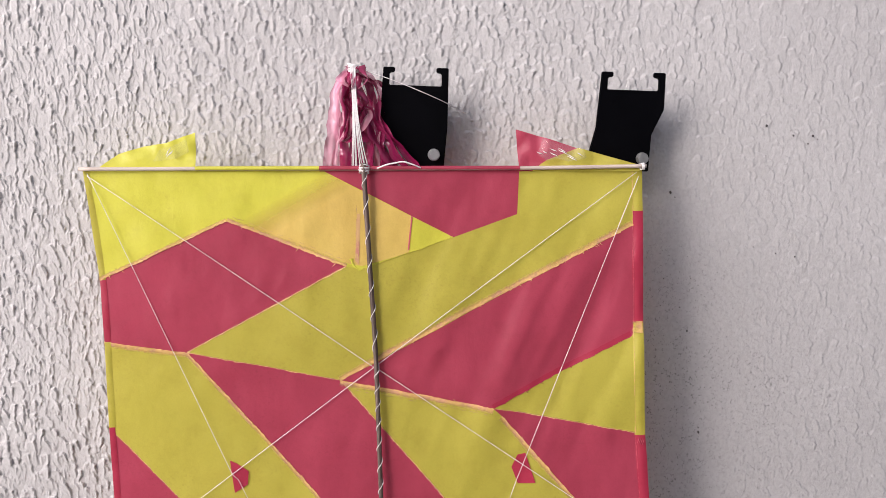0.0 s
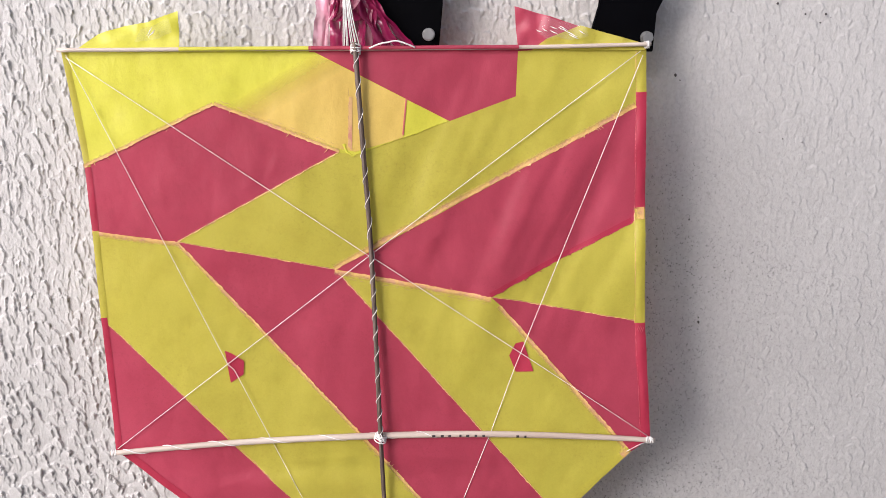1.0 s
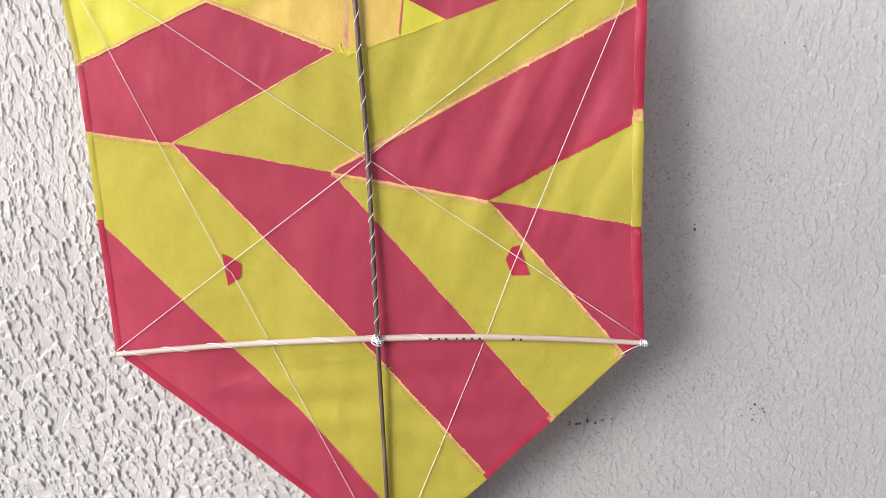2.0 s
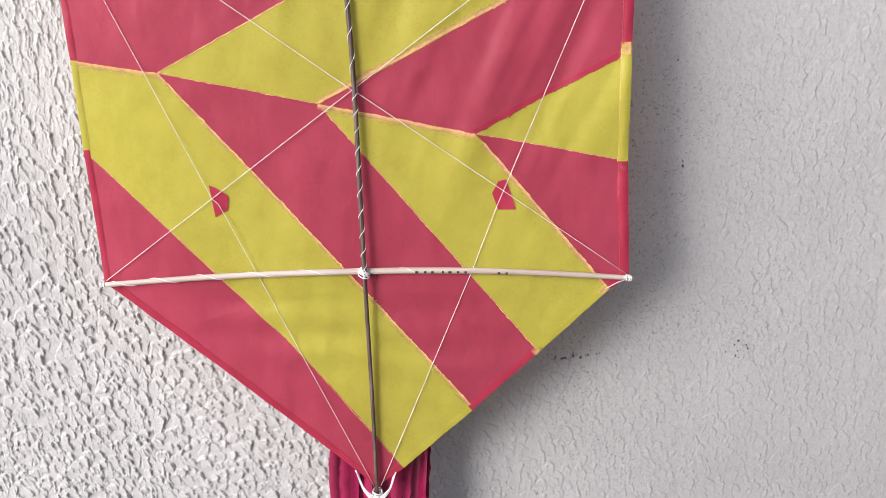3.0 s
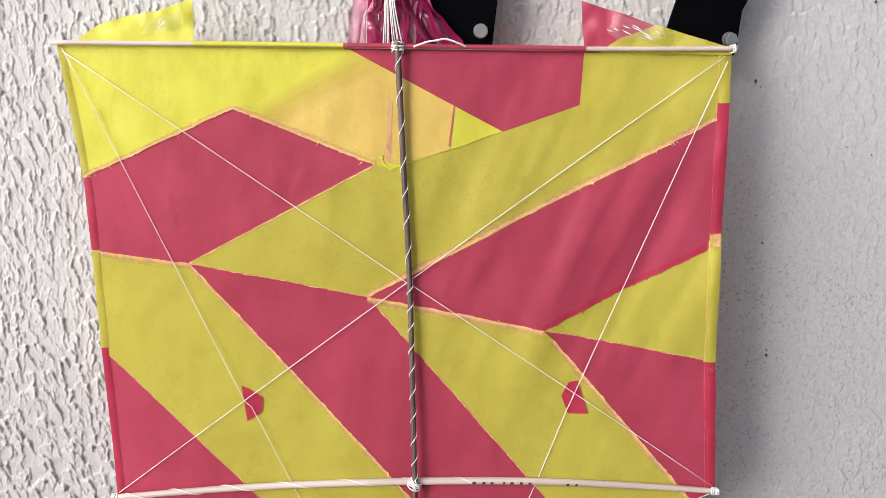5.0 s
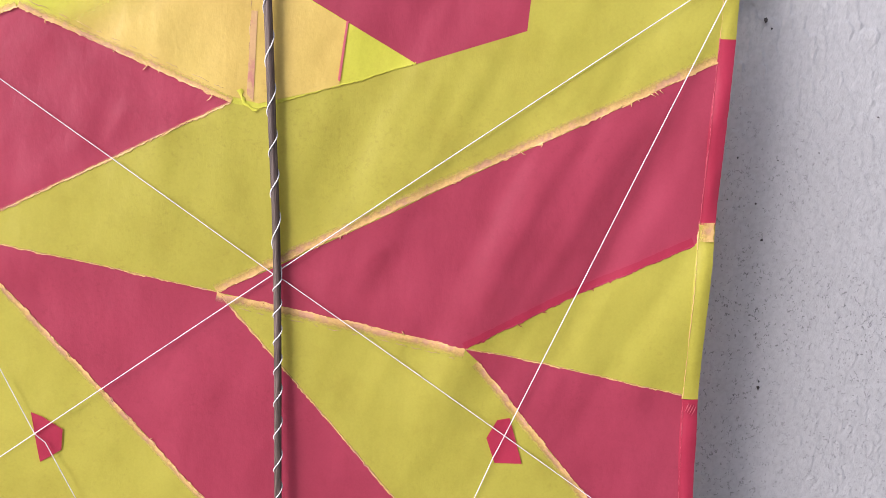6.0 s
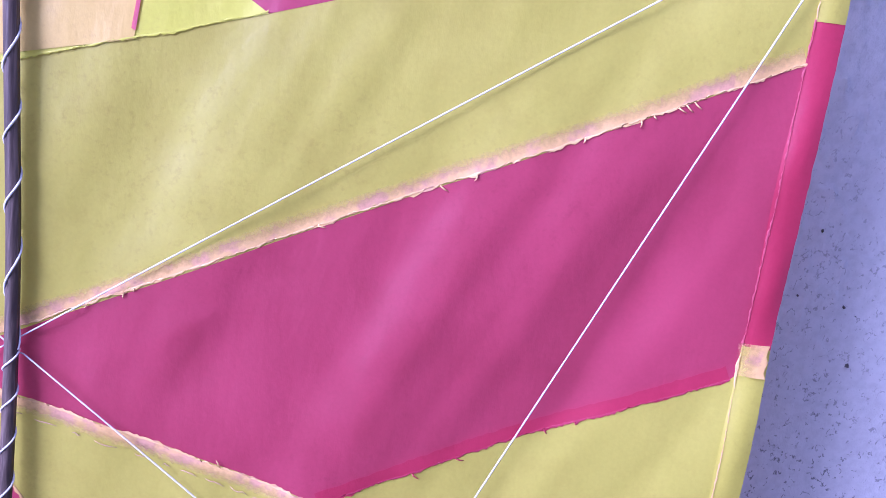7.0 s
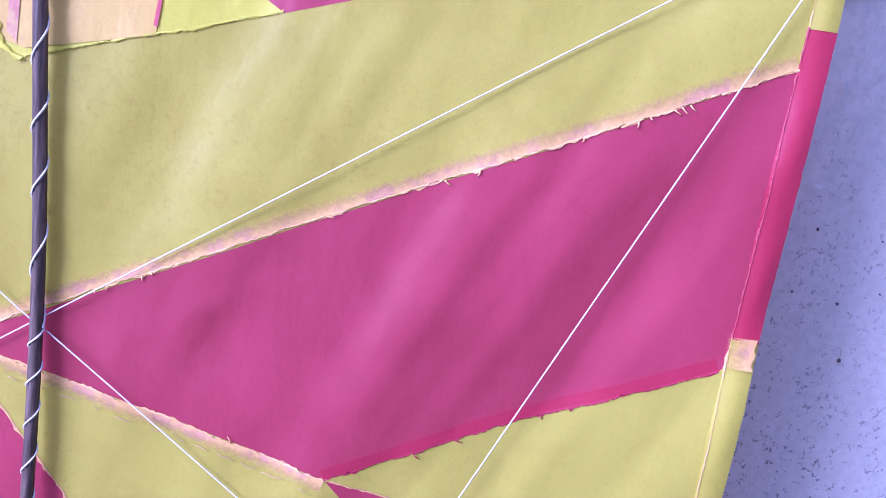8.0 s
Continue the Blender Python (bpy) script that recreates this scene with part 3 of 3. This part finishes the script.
BACK = bend([on_sail(0.1566, 1.7915, 0.0085), on_sail(0.157, 1.783, 0.0085), on_sail(0.1645, 1.685, 0.0052), on_sail(0.1722, 1.585, 0.0048), on_sail(0.182, 1.398, 0.0104), on_sail(0.190, 1.25, 0.0055), on_sail(0.196, 1.128, 0.005)], 14)
radii = [0.0027 - 0.0005 * (i / (len(BACK) - 1)) for i in range(len(BACK))]
bm = tube(BACK, radii, 20)
for k, v in enumerate(bm.verts):  # long grooves between the split fibres
    c = BACK[k // 20]
    v.co = c + (v.co - c) * (1.04, 0.88, 1.0, 0.93, 1.03, 0.84, 0.98)[(k % 20) % 7]
spine = part("spine", bm, SPINE, kite, "dark split-cane spine rod")


def paper_over_rod(x0, x1, mat, seed, down):
    """Paper wrapped round the top rod between x0 and x1."""
    rng = random.Random(seed)
    bm, rows = bmesh.new(), []
    for i in range(41):
        x = x0 + (x1 - x0) * i / 40
        z = 1.7845 + (x - 0.02) * 0.0235
        c = Vector(on_sail(x, z, 0.004))
        r = 0.0024 + rng.uniform(0, 0.0002)
        ring = [c + r * Vector((0, -math.cos(a), math.sin(a))) for a in (-0.5, 0, 0.6, 1.2, 1.9, 2.6)]
        foot = [Vector((x, sail_y(x, z - d, 0.0007 + b), z - d)) for d, b in ((down, -0.0004), (down * 0.6, 0.0012))]
        rows.append([bm.verts.new(p) for p in foot + ring])
    for a, b in zip(rows, rows[1:]):
        for k in range(7):
            bm.faces.new((a[k], b[k], b[k + 1], a[k + 1]))
    part("rod_sleeve", bm, mat, kite, "paper folded round the top rod")


paper_over_rod(-0.010, 0.114, YELLOW_TWO, 1, 0.0032)
paper_over_rod(0.112, 0.313, PINK, 2, 0.0032)


def helix(path, start, stop, turns, radius, thick, seed=0):
    """Thread wound round a rod."""
    rng = random.Random(seed)
    n, pts = int(turns * 14), []
    for i in range(n + 1):
        t = start + (stop - start) * i / n
        f = t * (len(path) - 1)
        k = min(int(f), len(path) - 2)
        p = path[k].lerp(path[k + 1], f - k)
        way = (path[k + 1] - path[k]).normalized()
        s = way.cross(Vector((0, 1, 0))).normalized()
        a = -2 * math.pi * turns * (i / n) + 0.5 * math.sin(i * 0.05 + seed)
        pts.append(p + radius * (s * math.cos(a) + s.cross(way) * math.sin(a)))
    return tube(pts, thick, 6)


part("wound_thread", helix(BACK, 0.17, 0.50, 7, 0.0028, 0.0004, 1), THREAD, spine, "white thread wound round the rod")
part("wound_thread", helix(BACK, 0.50, 0.665, 9.5, 0.0027, 0.0004, 2), THREAD, spine)
part("wound_thread", helix(CROSS, 0.02, 0.50, 6.5, 0.0031, 0.0005, 3), THREAD, cross_spar, "white thread wound round the rod")


def knot(place, radius, turns, axis, seed):
    rng = random.Random(seed)
    bm = bmesh.new()
    for k in range(turns):
        c = Vector(place) + Vector(axis) * (k - turns / 2) * 0.0011
        tilt = Matrix.Rotation(rng.uniform(-0.5, 0.5), 3, "X") @ Matrix.Rotation(rng.uniform(-0.5, 0.5), 3, "Z")
        ax = tilt @ Vector(axis)
        s = ax.orthogonal().normalized()
        o = ax.cross(s)
        tube([c + radius * rng.uniform(0.95, 1.15) * (s * math.cos(a) + o * math.sin(a)) for a in (2 * math.pi * q / 16 for q in range(17))], 0.0006, 5, bm)
    part("knot", bm, THREAD, kite, "white thread lashing")


knot(on_sail(0.157, 1.7875, 0.006), 0.0046, 7, (0.05, 0, 1), 1)
knot(on_sail(0.182, 1.398, 0.008), 0.0055, 5, (0.3, 0, 1), 2)
knot(on_sail(0.182, 1.398, 0.008), 0.0055, 4, (1, 0, 0.3), 3)
knot(on_sail(0.459, 1.399, 0.0045), 0.0030, 5, (1, 0, 0), 4)
knot(on_sail(-0.089, 1.3818, 0.0045), 0.0028, 4, (1, 0, 0), 5)
knot(on_sail(0.436, 1.796, 0.004), 0.0030, 4, (1, 0, 0), 6)
knot(on_sail(0.196, 1.131, 0.006), 0.0052, 7, (0.1, 0, 1), 7)


def thread(points, name="bridle_thread", parent=None, r=0.00032, label="taut white bridle thread"):
    return part(name, tube(points, r, 6), THREAD, parent or kite, label)


def across(a, b, n=14, lift=0.0024):
    return [on_sail(a[0] + (b[0] - a[0]) * k / n, a[1] + (b[1] - a[1]) * k / n, lift) for k in range(n + 1)]


thread(across((0.430, 1.790), (-0.086, 1.385)))
thread(across((-0.115, 1.7745), (0.1735, 1.5832), 8) + across((0.176, 1.5825), (0.458, 1.402), 8), r=0.00030)
thread(across((-0.115, 1.777), (0.027, 1.473)) + across((0.033, 1.468), (0.192, 1.138)), r=0.00028)
thread(across((0.432, 1.786), (0.3205, 1.478), lift=0.0034) + across((0.3185, 1.472), (0.2955, 1.401), 6) + across((0.2940, 1.397), (0.200, 1.138)))
thread([on_sail(0.458, 1.398, 0.005), on_sail(0.448, 1.394, 0.006), on_sail(0.436, 1.386, 0.005)], "tie_thread", label="loose white tie thread")
for k in range(4):  # the tie that gathers the paper at the tip
    thread(bend([on_sail(0.174 - 0.001 * k, 1.152 + 0.002 * k, 0.002), on_sail(0.182, 1.138 - 0.0015 * k, 0.009), on_sail(0.196, 1.129 - 0.002 * k, 0.0105), on_sail(0.209, 1.137 - 0.001 * k, 0.008), on_sail(0.214 + 0.001 * k, 1.150 + 0.002 * k, 0.002)], 8), "tie_thread", r=0.0007, label="white tie thread round the tip")
thread(bend([on_sail(0.197, 1.130, 0.0105), on_sail(0.1985, 1.118, 0.012), on_sail(0.1975, 1.100, 0.011), on_sail(0.200, 1.070, 0.010)], 8), "tie_thread", r=0.0014, label="white string that holds the tail")

# marker strokes on the cross rod
for k, (x, w, h) in enumerate(((0.2365, 0.006, 0.0022), (0.2455, 0.005, 0.0024), (0.2530, 0.005, 0.0022), (0.2640, 0.004, 0.0026), (0.2715, 0.006, 0.0022), (0.2800, 0.005, 0.0022), (0.2880, 0.005, 0.0022), (0.3230, 0.005, 0.0024), (0.3310, 0.004, 0.0022))):
    bm = bmesh.new()
    z = 1.3985 + 0.0025 * min(1, (x - 0.182) / 0.1)
    y0 = sail(x, z) - 0.0045
    cols = [[bm.verts.new((x + sx * w / 2, y0 - 0.00352 * math.cos(a), z + 0.00352 * math.sin(a))) for a in (-0.65, -0.3, 0.0, h * 80)] for sx in (-0.55, 0.55)]
    for q in range(3):
        bm.faces.new((cols[0][q], cols[1][q], cols[1][q + 1], cols[0][q + 1]))
    part("marker_stroke", bm, INK, cross_spar, "dark marker stroke")


def flap(name, outline, mat, depth, label, lift=0.0, parent=None):
    """Loose paper above the top rod that leans back towards the wall."""
    bm = bmesh.new()
    bm.faces.new([bm.verts.new((x, 0, z)) for x, z in outline])
    for axis, k in (((1, 0, 0), 0), ((0, 0, 1), 1)):
        vals = [p[k] for p in outline]
        t = min(vals) + 0.004
        while t < max(vals):
            bmesh.ops.bisect_plane(bm, geom=bm.verts[:] + bm.edges[:] + bm.faces[:], dist=1e-6, plane_co=(t, 0, 0) if k == 0 else (0, 0, t), plane_no=axis)
            t += 0.004
    for v in bm.verts:
        up = max(0, v.co.z - 1.786)
        v.co.y = sail(v.co.x, 1.786) - 0.001 - lift + depth * up + (0.0045 * noise.noise((v.co.x * 45, v.co.z * 45, 2.0)) + 0.0030 * noise.noise((v.co.x * 110, v.co.z * 70, 5.0))) * min(1, up / 0.01)
    return part(name, bm, mat, parent or kite, label)


fl = flap("paper_flap", [(-0.104, 1.783), (-0.086, 1.7965), (-0.062, 1.8045), (-0.040, 1.8085), (-0.024, 1.8150), (-0.012, 1.8195), (-0.0105, 1.783)], YELLOW_TWO, 0.25, "loose yellow paper flap above the top rod")
flap("tape", [(-0.052, 1.7900), (-0.046, 1.802), (-0.034, 1.8055), (-0.020, 1.813), (-0.0175, 1.800), (-0.030, 1.7935), (-0.040, 1.7915)], TAPE, 0.25, "clear sticky tape", 0.0012, fl)
fr = flap("paper_flap", [(0.309, 1.830), (0.313, 1.788), (0.345, 1.790), (0.374, 1.8115), (0.345, 1.8205)], PINK, 0.2, "loose pale pink paper flap above the top rod")
fy = flap("paper_flap", [(0.326, 1.789), (0.340, 1.800), (0.372, 1.813), (0.434, 1.797), (0.434, 1.791)], YELLOW, 0.2, "loose yellow paper flap above the top rod", 0.0012)
flap("tape", [(0.331, 1.806), (0.336, 1.8215), (0.352, 1.8165), (0.376, 1.812), (0.380, 1.803), (0.362, 1.799), (0.350, 1.802), (0.340, 1.799)], TAPE, 0.2, "clear sticky tape", 0.0028, fy)


def creases(parent, x, z, n, spread, way, seed, depth):
    """Glints on the creases of the clear tape, put in as thin white tubes."""
    rng = random.Random(seed)
    for k in range(n):
        a, b = x + spread * (k / max(1, n - 1) - 0.5) + rng.uniform(-0.003, 0.003), z + rng.uniform(-0.004, 0.004)
        ln = rng.uniform(0.004, 0.012)
        pts = []
        for q in range(5):
            px, pz = a + way[0] * ln * q / 4 + rng.uniform(-0.0004, 0.0004), b + way[1] * ln * q / 4 + rng.uniform(-0.0004, 0.0004)
            pts.append((px, sail(px, 1.786) - 0.0065 + depth * max(0, pz - 1.786), pz))
        part("tape_glint", tube(pts, [0.00008, 0.00035, 0.0005, 0.0003, 0.00008], 5), GLINT, parent, "white streak added as a glint on the creased clear tape")


creases(fy, 0.349, 1.808, 9, 0.036, (0.9, -0.42), 3, 0.2)
creases(fl, -0.036, 1.794, 3, 0.008, (0.5, 0.8), 5, 0.25)


# ---- the tail ----
def ribbon(points, width, twist, seed, taper=0.0, crumple=0.004):
    """A limp strip of film along a line, slowly turning."""
    rng = random.Random(seed)
    path = bend(points, 12)
    bm, rows = bmesh.new(), []
    a0, wave = rng.uniform(-0.6, 0.6), rng.uniform(0, 6)
    for i, p in enumerate(path):
        t = i / (len(path) - 1)
        a = a0 + twist * math.sin(t * 3.0 + wave)
        w = width * (1 - taper * t) * (0.9 + 0.1 * math.sin(i * 0.4 + wave))
        side = Vector((math.cos(a), math.sin(a), 0))
        rows.append([bm.verts.new(p + side * w * (q - 0.5) + Vector((0, 0.12 * w * math.cos(math.pi * 2 * q + wave), 0))
                                  + crumple * noise.noise_vector((p.x * 60 + q * 0.7 + seed, p.y * 60, p.z * 70))) for q in (0, 0.2, 0.4, 0.6, 0.8, 1)])
    for r, s in zip(rows, rows[1:]):
        for k in range(5):
            bm.faces.new((r[k], s[k], s[k + 1], r[k + 1]))
    return bm


tail = tagged(empty("kite_tail", (0.18, -0.03, 0.85)), "tail of pink plastic ribbons bunched behind the kite", "kite tail")
rng = random.Random(21)
for k in range(17):
    e = k / 16
    xb = 0.122 + 0.064 * e + rng.uniform(-0.003, 0.003)
    yb = -0.022 - 0.020 * rng.random()
    pts = [(0.146 + rng.uniform(-0.006, 0.006), -0.030 - 0.012 * rng.random(), 1.890 - 0.012 * rng.random()),
           (0.145 + (xb - 0.150) * 0.75 + rng.uniform(-0.008, 0.008), yb, 1.868), (0.146 + (xb - 0.146) * 0.85, yb - 0.003, 1.825),
           (xb, yb, 1.785), (0.15 + 0.4 * (xb - 0.15), -0.03, 1.72)]
    pale = k in (0, 1, 3, 12)
    part("tail_ribbon", ribbon(pts, rng.uniform(0.008, 0.014), 0.9, k), RIBBON_PALE if pale else RIBBON, tail, "pale see-through pink ribbon" if pale else "crumpled pink plastic ribbon")
for k, (dx, w) in enumerate(((0.0, 0.013), (0.010, 0.011), (-0.012, 0.012))):
    part("tail_ribbon", ribbon([(0.158 + dx * 0.3, -0.040, 1.850), (0.172 + dx * 0.7, -0.044, 1.825), (0.188 + dx, -0.046, 1.803), (0.203 + dx, -0.047, 1.780), (0.207 + dx, -0.046, 1.72)], w, 0.3, 60 + k), RIBBON, tail, "flat pink plastic ribbon")
for k in range(16):
    e = k / 15
    x = 0.152 + 0.098 * e + rng.uniform(-0.004, 0.004)
    y = -0.040 - 0.022 * rng.random()
    pts = [(0.18 + 0.3 * (x - 0.18), y + 0.004, 1.30), (x - 0.1 * (x - 0.195), y, 1.19), (x, y - 0.004, 1.09), (x + rng.uniform(-0.008, 0.008), y, 0.98), (x + rng.uniform(-0.02, 0.02), y + 0.005, rng.uniform(0.84, 0.90))]
    part("tail_ribbon", ribbon(pts, rng.uniform(0.020, 0.034), 0.45, 30 + k, crumple=0.0022), RIBBON_DARK, tail, "dark magenta plastic ribbon hanging down")
for k in range(9):
    e = (k - 4) / 4 + rng.uniform(-0.12, 0.12)
    pts = bend([(0.1445 + 0.0022 * e, -0.058 - 0.003 * rng.random(), 1.887), (0.1472 + 0.0020 * e, -0.067, 1.850), (0.150 + 0.0045 * e, -0.066, 1.815), (0.153 + 0.0085 * e, -0.056, 1.784), (0.156 + 0.009 * e, -0.045, 1.76)], 8)
    part("tail_string", tube(pts, rng.uniform(0.0003, 0.0006), 6), THREAD, tail, "white string of the bundled tail")
for k in range(7):
    x = 0.140 + 0.002 * k
    pts = [(x, -0.050, 1.889), (x - 0.006 + rng.uniform(-0.004, 0.012), -0.060 - 0.004 * rng.random(), 1.874), (x + rng.uniform(-0.010, 0.012), -0.060, 1.856 + rng.uniform(-0.004, 0.004)), (x + rng.uniform(-0.008, 0.014), -0.054, 1.842), (x + rng.uniform(-0.012, 0.016), -0.046, 1.815)]
    part("tail_ribbon", ribbon(pts, rng.uniform(0.006, 0.010), 1.6, 80 + k), RIBBON_PALE if k in (1, 5) else RIBBON, tail, "crumpled pink plastic ribbon")
bm = bmesh.new()
for k in range(6):
    c = Vector((0.1445, -0.050, 1.884 + 0.0012 * k))
    tube([c + Vector((0.0052 * math.cos(a), 0.0045 * math.sin(a), 0.001 * math.sin(a + k))) for a in (2 * math.pi * q / 16 for q in range(17))], 0.0009, 6, bm)
part("tail_tie", bm, THREAD, tail, "white string tie round the bundle")


# ---- brackets ----
def bracket(x, z, lower, bolt_at):
    """Black steel plate on a spacer, with two hooked lugs on top and a hexagonal bolt near its lower end."""
    base = tagged(empty("wall_bracket", (x, 0, z)), "black painted steel bracket with two hooked lugs, bolted on the wall", "bracket", "brackets on the wall")
    w = 0.0335
    lugs = [(-w + 0.0005, 0.0595), (-w + 0.0125, 0.0595), (-w + 0.0125, 0.0545), (-w + 0.0070, 0.0535), (-w + 0.0068, 0.0415),
            (w - 0.0068, 0.0410), (w - 0.0070, 0.0535), (w - 0.0125, 0.0545), (w - 0.0125, 0.0595), (w, 0.0595)]
    part("plate", slab([(x + a, z + b) for a, b in lugs + lower], -0.038, -0.034), BLACK, base, "black enamelled plate", False)
    body = [(-w + 0.012, 0.030), (w - 0.010, 0.030)] + [(a * 0.66 + 0.002, b * 0.70) for a, b in lower]
    part("spacer", slab([(x + a, z + b) for a, b in body], -0.0338, 0.001), BLACK, base, "", False)
    bx, bz = x + bolt_at[0], z + bolt_at[1]
    bm = bmesh.new()
    bmesh.ops.create_cone(bm, cap_ends=True, segments=24, radius1=0.0064, radius2=0.0060, depth=0.0014, matrix=Matrix.Translation((bx, -0.0388, bz)) @ Matrix.Rotation(radians(90), 4, "X"))
    bolt = part("washer", bm, STEEL, base, "zinc-plated washer", False)
    bm = bmesh.new()
    bmesh.ops.create_cone(bm, cap_ends=True, segments=6, radius1=0.0061, radius2=0.0061, depth=0.0055, matrix=Matrix.Translation((bx, -0.0422, bz)) @ Matrix.Rotation(radians(90), 4, "X") @ Matrix.Rotation(0.35, 4, "Z"))
    bmesh.ops.bevel(bm, geom=list(bm.edges), offset=0.0007, segments=2, affect="EDGES")
    part("bolt_head", bm, STEEL, bolt, "hexagonal bolt head", False)
    return base


bracket(0.2072, 1.8310, [(0.0335, 0.0), (0.0305, -0.0420), (0.0020, -0.0410), (-0.0365, 0.0)], (0.0200, -0.0285))
bracket(0.4315, 1.8320, [(0.0335, 0.022), (0.0215, -0.004), (0.0200, -0.0420), (-0.0430, -0.0420), (-0.0430, -0.022), (-0.0370, 0.002)], (0.0125, -0.0285))

# loose strings
loop = tagged(new("hanging_string", mesh_of("hanging_string", tube(bend([(0.170, -0.066, 1.788), (0.180, -0.069, 1.7922), (0.188, -0.069, 1.7938), (0.196, -0.068, 1.7952), (0.206, -0.067, 1.7925), (0.2135, -0.064, 1.7895)], 10), 0.0008, 7), THREAD)),
              "short white string looped over the kite's top rod", "string")
line = tagged(new("loose_thread", mesh_of("loose_thread", tube(bend([(0.147, -0.050, 1.888), (0.190, -0.052, 1.874), (0.232, -0.046, 1.858), (0.262, -0.006, 1.846)], 10), 0.0004, 5), THREAD)),
              "thin white thread stretched from the tail to the wall", "thread")
